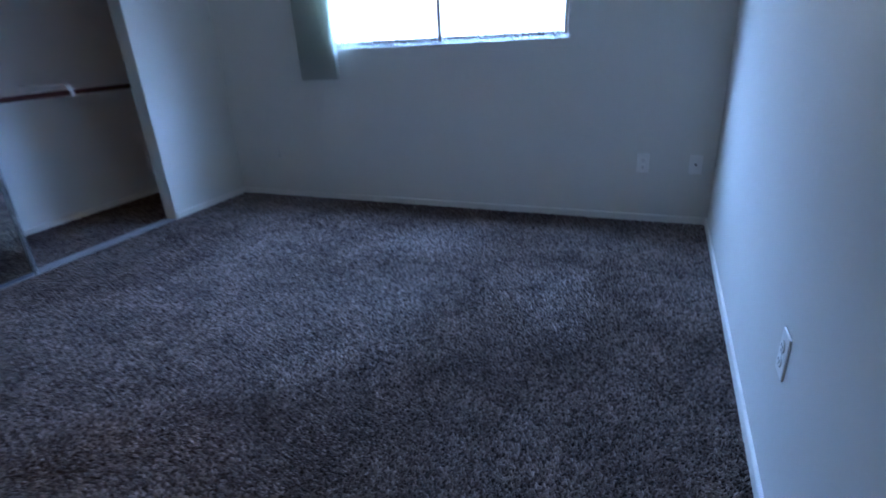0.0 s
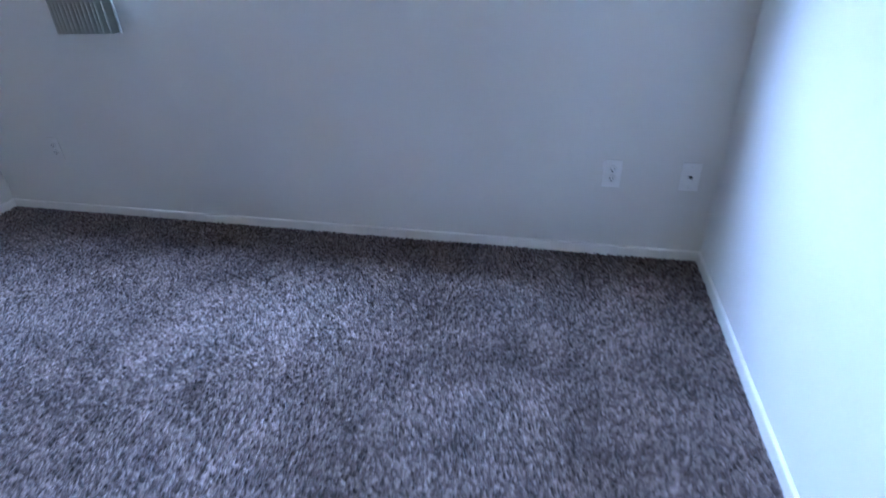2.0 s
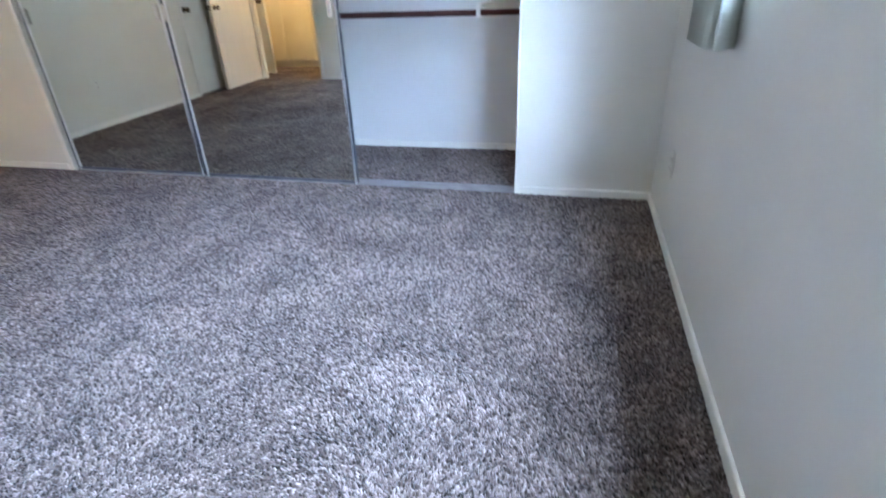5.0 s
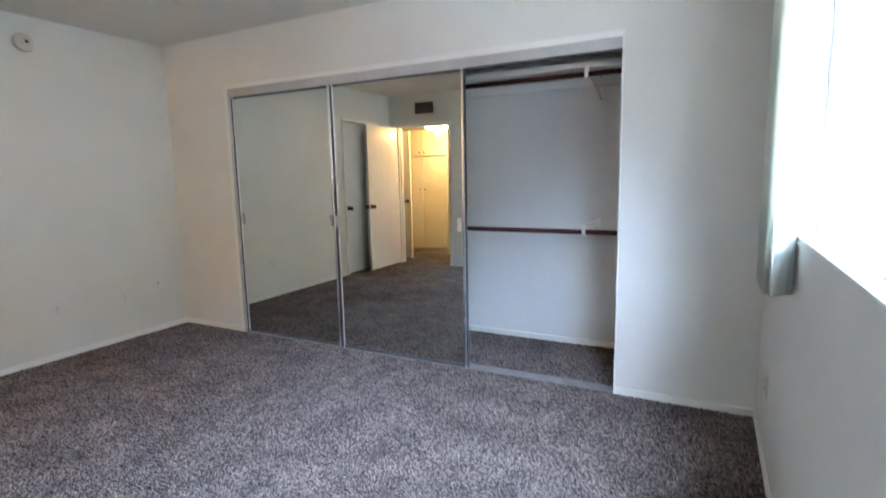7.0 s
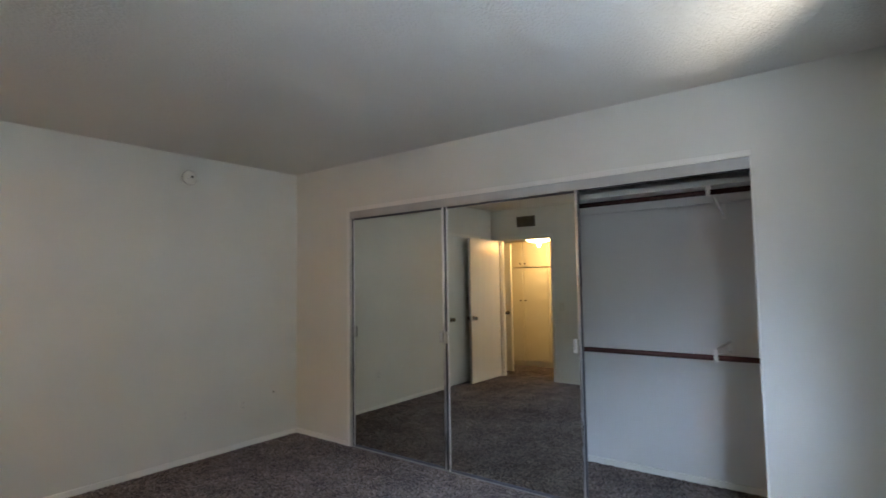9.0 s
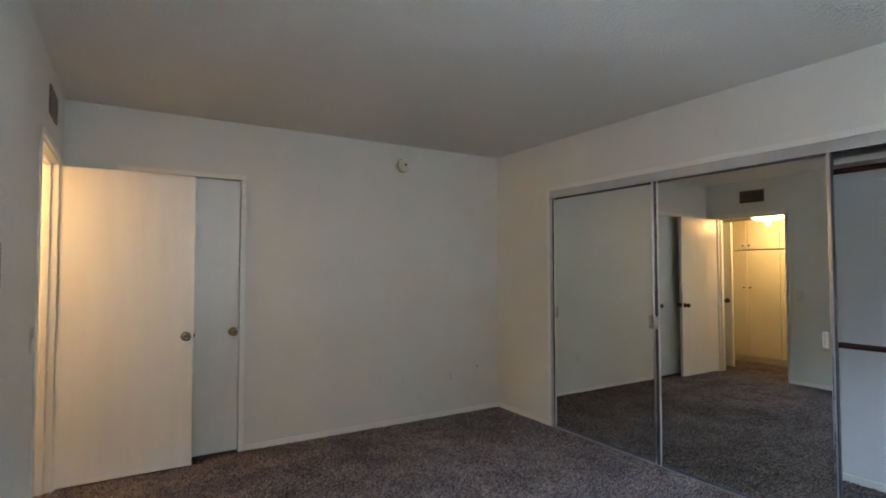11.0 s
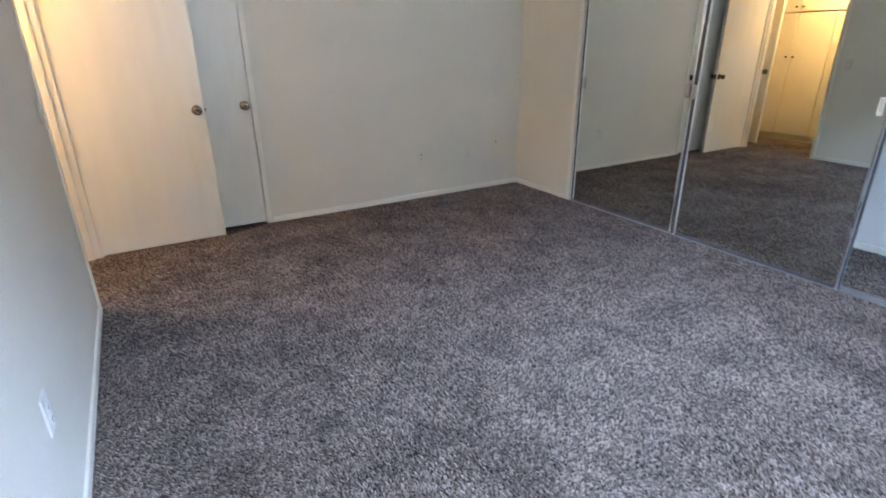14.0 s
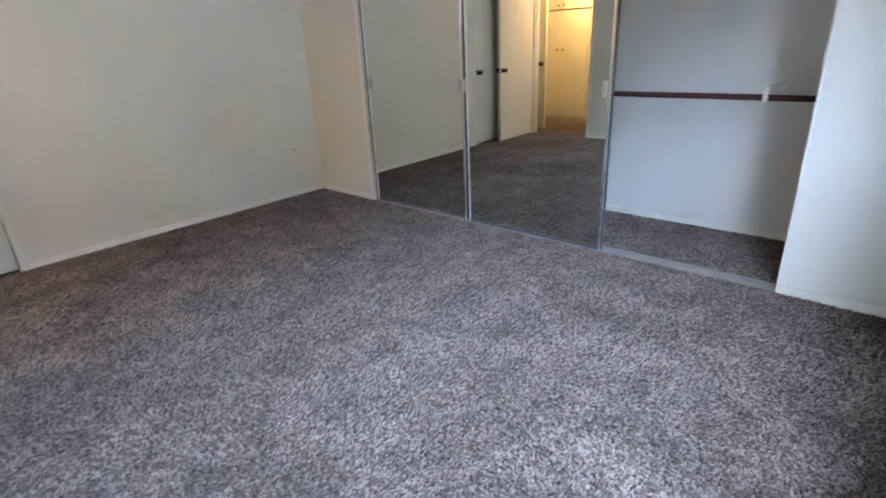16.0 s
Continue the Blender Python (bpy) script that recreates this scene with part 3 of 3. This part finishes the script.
def air_vent(m, w=0.30, h=0.155):
    v = thing("air_vent", "brown metal air register above the doorway", "vent")
    f = 0.016
    for b in ((-w / 2, w / 2, h / 2 - f, h / 2), (-w / 2, w / 2, -h / 2, -h / 2 + f), (-w / 2, -w / 2 + f, -h / 2 + f, h / 2 - f), (w / 2 - f, w / 2, -h / 2 + f, h / 2 - f)):
        part("frame", face(m, *b, 0.0, 0.010, 0.002), VENT, v)
    part("backing", face(m, -w / 2 + f, w / 2 - f, -h / 2 + f, h / 2 - f, 0.001, 0.002), DARK, v)
    for i in range(9):
        y = -h / 2 + f + 0.008 + i * (h - 2 * f - 0.016) / 8
        slat = face(m @ pose(0, y, 0.0055, 35), -w / 2 + f, w / 2 - f, -0.0055, 0.0055, -0.0008, 0.0008)
        part("slat", slat, VENT, v)


air_vent(on_east(0.605, 2.285))


# ---- hall ----
def hall_cabinet(y0, y1, z0, z1, knob_z, knob_right):
    """One cupboard of the built-in wall: carcass, slab door, knob."""
    c = thing("hall_cabinet", "cream painted built-in cupboard with slab door, closed", "cabinet", "built-in cupboards of the hall")
    part("body", box(HX + 0.02, HX + 0.298, y0, y1, z0, z1), CABINET, c)
    door = part("door", box(HX, HX + 0.018, y0 + 0.003, y1 - 0.003, z0 + 0.004, z1 - 0.004, 0.004), CABINET, c)
    y = (y1 - 0.045) if knob_right else (y0 + 0.045)
    part("knob", lathe(((0, 0), (0.008, 0), (0.007, 0.010), (0.015, 0.018), (0.014, 0.024), (0, 0.027)), pose(HX, y, knob_z, 0, -90, 0), 18), NICKEL, door, "small round metal knob")


EDGES = (-0.92, -0.47, -0.02, 0.43, 0.88, 1.33)
for i, (a, b) in enumerate(zip(EDGES, EDGES[1:])):
    hall_cabinet(a, b, 0.09, 1.630, 1.09, i % 2 == 1)
    hall_cabinet(a, b, 1.645, HZ - 0.02, 1.705, i % 2 == 1)
structure("cabinet_plinth", box(HX + 0.03, HX + 0.298, -0.92, 1.33, 0.0, 0.088), CABINET, "cream painted plinth under the cupboards", "trim")
structure("cabinet_filler", box(HX + 0.02, HX + 0.298, 1.33, HY1, 0.0, HZ), CABINET, "cream painted filler panel beside the cupboards", "trim")
structure("cabinet_filler", box(HX + 0.02, HX + 0.298, HY0, -0.92, 0.0, HZ), CABINET, "cream painted filler panel beside the cupboards", "trim")


def ceiling_light(x, y):
    c = thing("ceiling_light", "round flush ceiling light, lit warm", "ceiling light")
    m = pose(x, y, HZ, 180)
    part("base", lathe(((0, 0), (0.19, 0), (0.19, 0.02), (0, 0.02)), m, 40), STEELWHITE, c)
    part("diffuser", lathe(((0.182, 0.0202), (0.192, 0.036), (0.186, 0.055), (0.150, 0.076), (0.09, 0.088), (0, 0.092)), m, 48), GLOW, c, "opal glass diffuser, lit")


ceiling_light(4.08, 0.53)


def build_hall_door():
    door = thing("hall_door", "flush cream door standing open in the hall", "door")
    leaf = part("leaf", box(3.950, 3.986, -0.700, 0.095, 0.016, 2.0, 0.002), DOOR, door, "flat painted slab")
    knob(leaf, pose(3.950, 0.035, 0.925, 0, -90, 0))
    knob(leaf, pose(3.986, 0.035, 0.925, 0, 90, 0))


build_hall_door()


# ---- carpet pile ----
def carpet_pile():
    """Tufts of cut pile that lean in broad, slow swirls as a vacuum cleaner leaves them."""
    rng = np.random.default_rng(4)
    step = 0.0082
    areas = ((0.0, W, 0.0, L), (BACK + 0.011, -0.10, 0.02, L), (W, HX + 0.03, -0.5, 1.4))
    spots = []
    for x0, x1, y0, y1 in areas:
        gx, gy = np.meshgrid(np.arange(x0 + 0.004, x1, step), np.arange(y0 + 0.004, y1, step))
        spots.append(np.stack([gx.ravel(), gy.ravel()], 1))
    p = np.concatenate(spots)
    p += rng.uniform(-0.45, 0.45, p.shape) * step
    n = len(p)
    x, y = p[:, 0], p[:, 1]
    swirl = np.sin(2.1 * x + 1.3 * np.sin(1.7 * y)) + np.sin(2.7 * y + 1.1 * np.sin(2.3 * x) + 1) + 0.8 * np.sin(5.3 * x - 3.1 * y + 0.6 * np.sin(4.0 * y))
    angle = 1.4 * swirl + rng.normal(0, 0.9, n)
    cell = 0.019
    ci, cj = np.floor(x / cell), np.floor((y + 0.37 * x) / cell)
    jitter = np.modf(np.abs(np.sin(ci * 12.9898 + cj * 78.233) * 43758.5453))[0]
    jitter2 = np.modf(np.abs(np.sin(ci * 39.346 + cj * 11.135) * 24634.6345))[0]
    cx = (ci + 0.25 + 0.5 * jitter) * cell
    cy = (cj + 0.25 + 0.5 * jitter2) * cell - 0.37 * cx
    far = np.hypot(cx - x, cy - y)
    lean = 0.0040 + 0.002 * rng.random(n)
    high = np.clip(0.0100 - 0.36 * far, 0.0035, None) * (0.75 + 0.5 * jitter) + 0.002 * rng.random(n)
    wide = 0.0040 + 0.0014 * rng.random(n)
    turn = rng.uniform(0, 2 * np.pi, n)
    v = np.zeros((n, 6, 3))
    for k in range(3):
        a = turn + k * 2 * np.pi / 3
        v[:, k, 0], v[:, k, 1], v[:, k, 2] = x + wide * np.cos(a), y + wide * np.sin(a), 0.0
        v[:, 3 + k, 0] = x + 0.40 * (cx - x) + lean * np.cos(angle) + 0.62 * wide * np.cos(a)
        v[:, 3 + k, 1] = y + 0.40 * (cy - y) + lean * np.sin(angle) + 0.62 * wide * np.sin(a)
        v[:, 3 + k, 2] = high + 0.0012 * rng.normal(0, 1, n)
    room = (x > 0) & (x < W)
    v[room, 3:, 0] = np.clip(v[room, 3:, 0], 0.0125, None)
    v[room, 3:, 1] = np.clip(v[room, 3:, 1], 0.0125, L - 0.0125)
    east = room & (y > DY1 + 0.02)
    v[east, 3:, 0] = np.clip(v[east, 3:, 0], None, W - 0.0125)
    base = (np.arange(n) * 6)[:, None]
    tris = np.array((0, 1, 4, 0, 4, 3, 1, 2, 5, 1, 5, 4, 2, 0, 3, 2, 3, 5, 3, 4, 5))
    loops = (base + tris[None, :]).ravel().astype(np.int32)
    me = bpy.data.meshes.new("carpet_pile")
    me.vertices.add(n * 6)
    me.vertices.foreach_set("co", v.ravel())
    me.loops.add(len(loops))
    me.loops.foreach_set("vertex_index", loops)
    me.polygons.add(len(loops) // 3)
    me.polygons.foreach_set("loop_start", np.arange(0, len(loops), 3, dtype=np.int32))
    me.update(calc_edges=True)
    me.materials.append(CARPET)
    ob = new("carpet_pile", me)
    ob.parent = floor
    return tagged(ob, "short grey-brown cut pile with vacuum marks", kind="stuff")


carpet_pile()
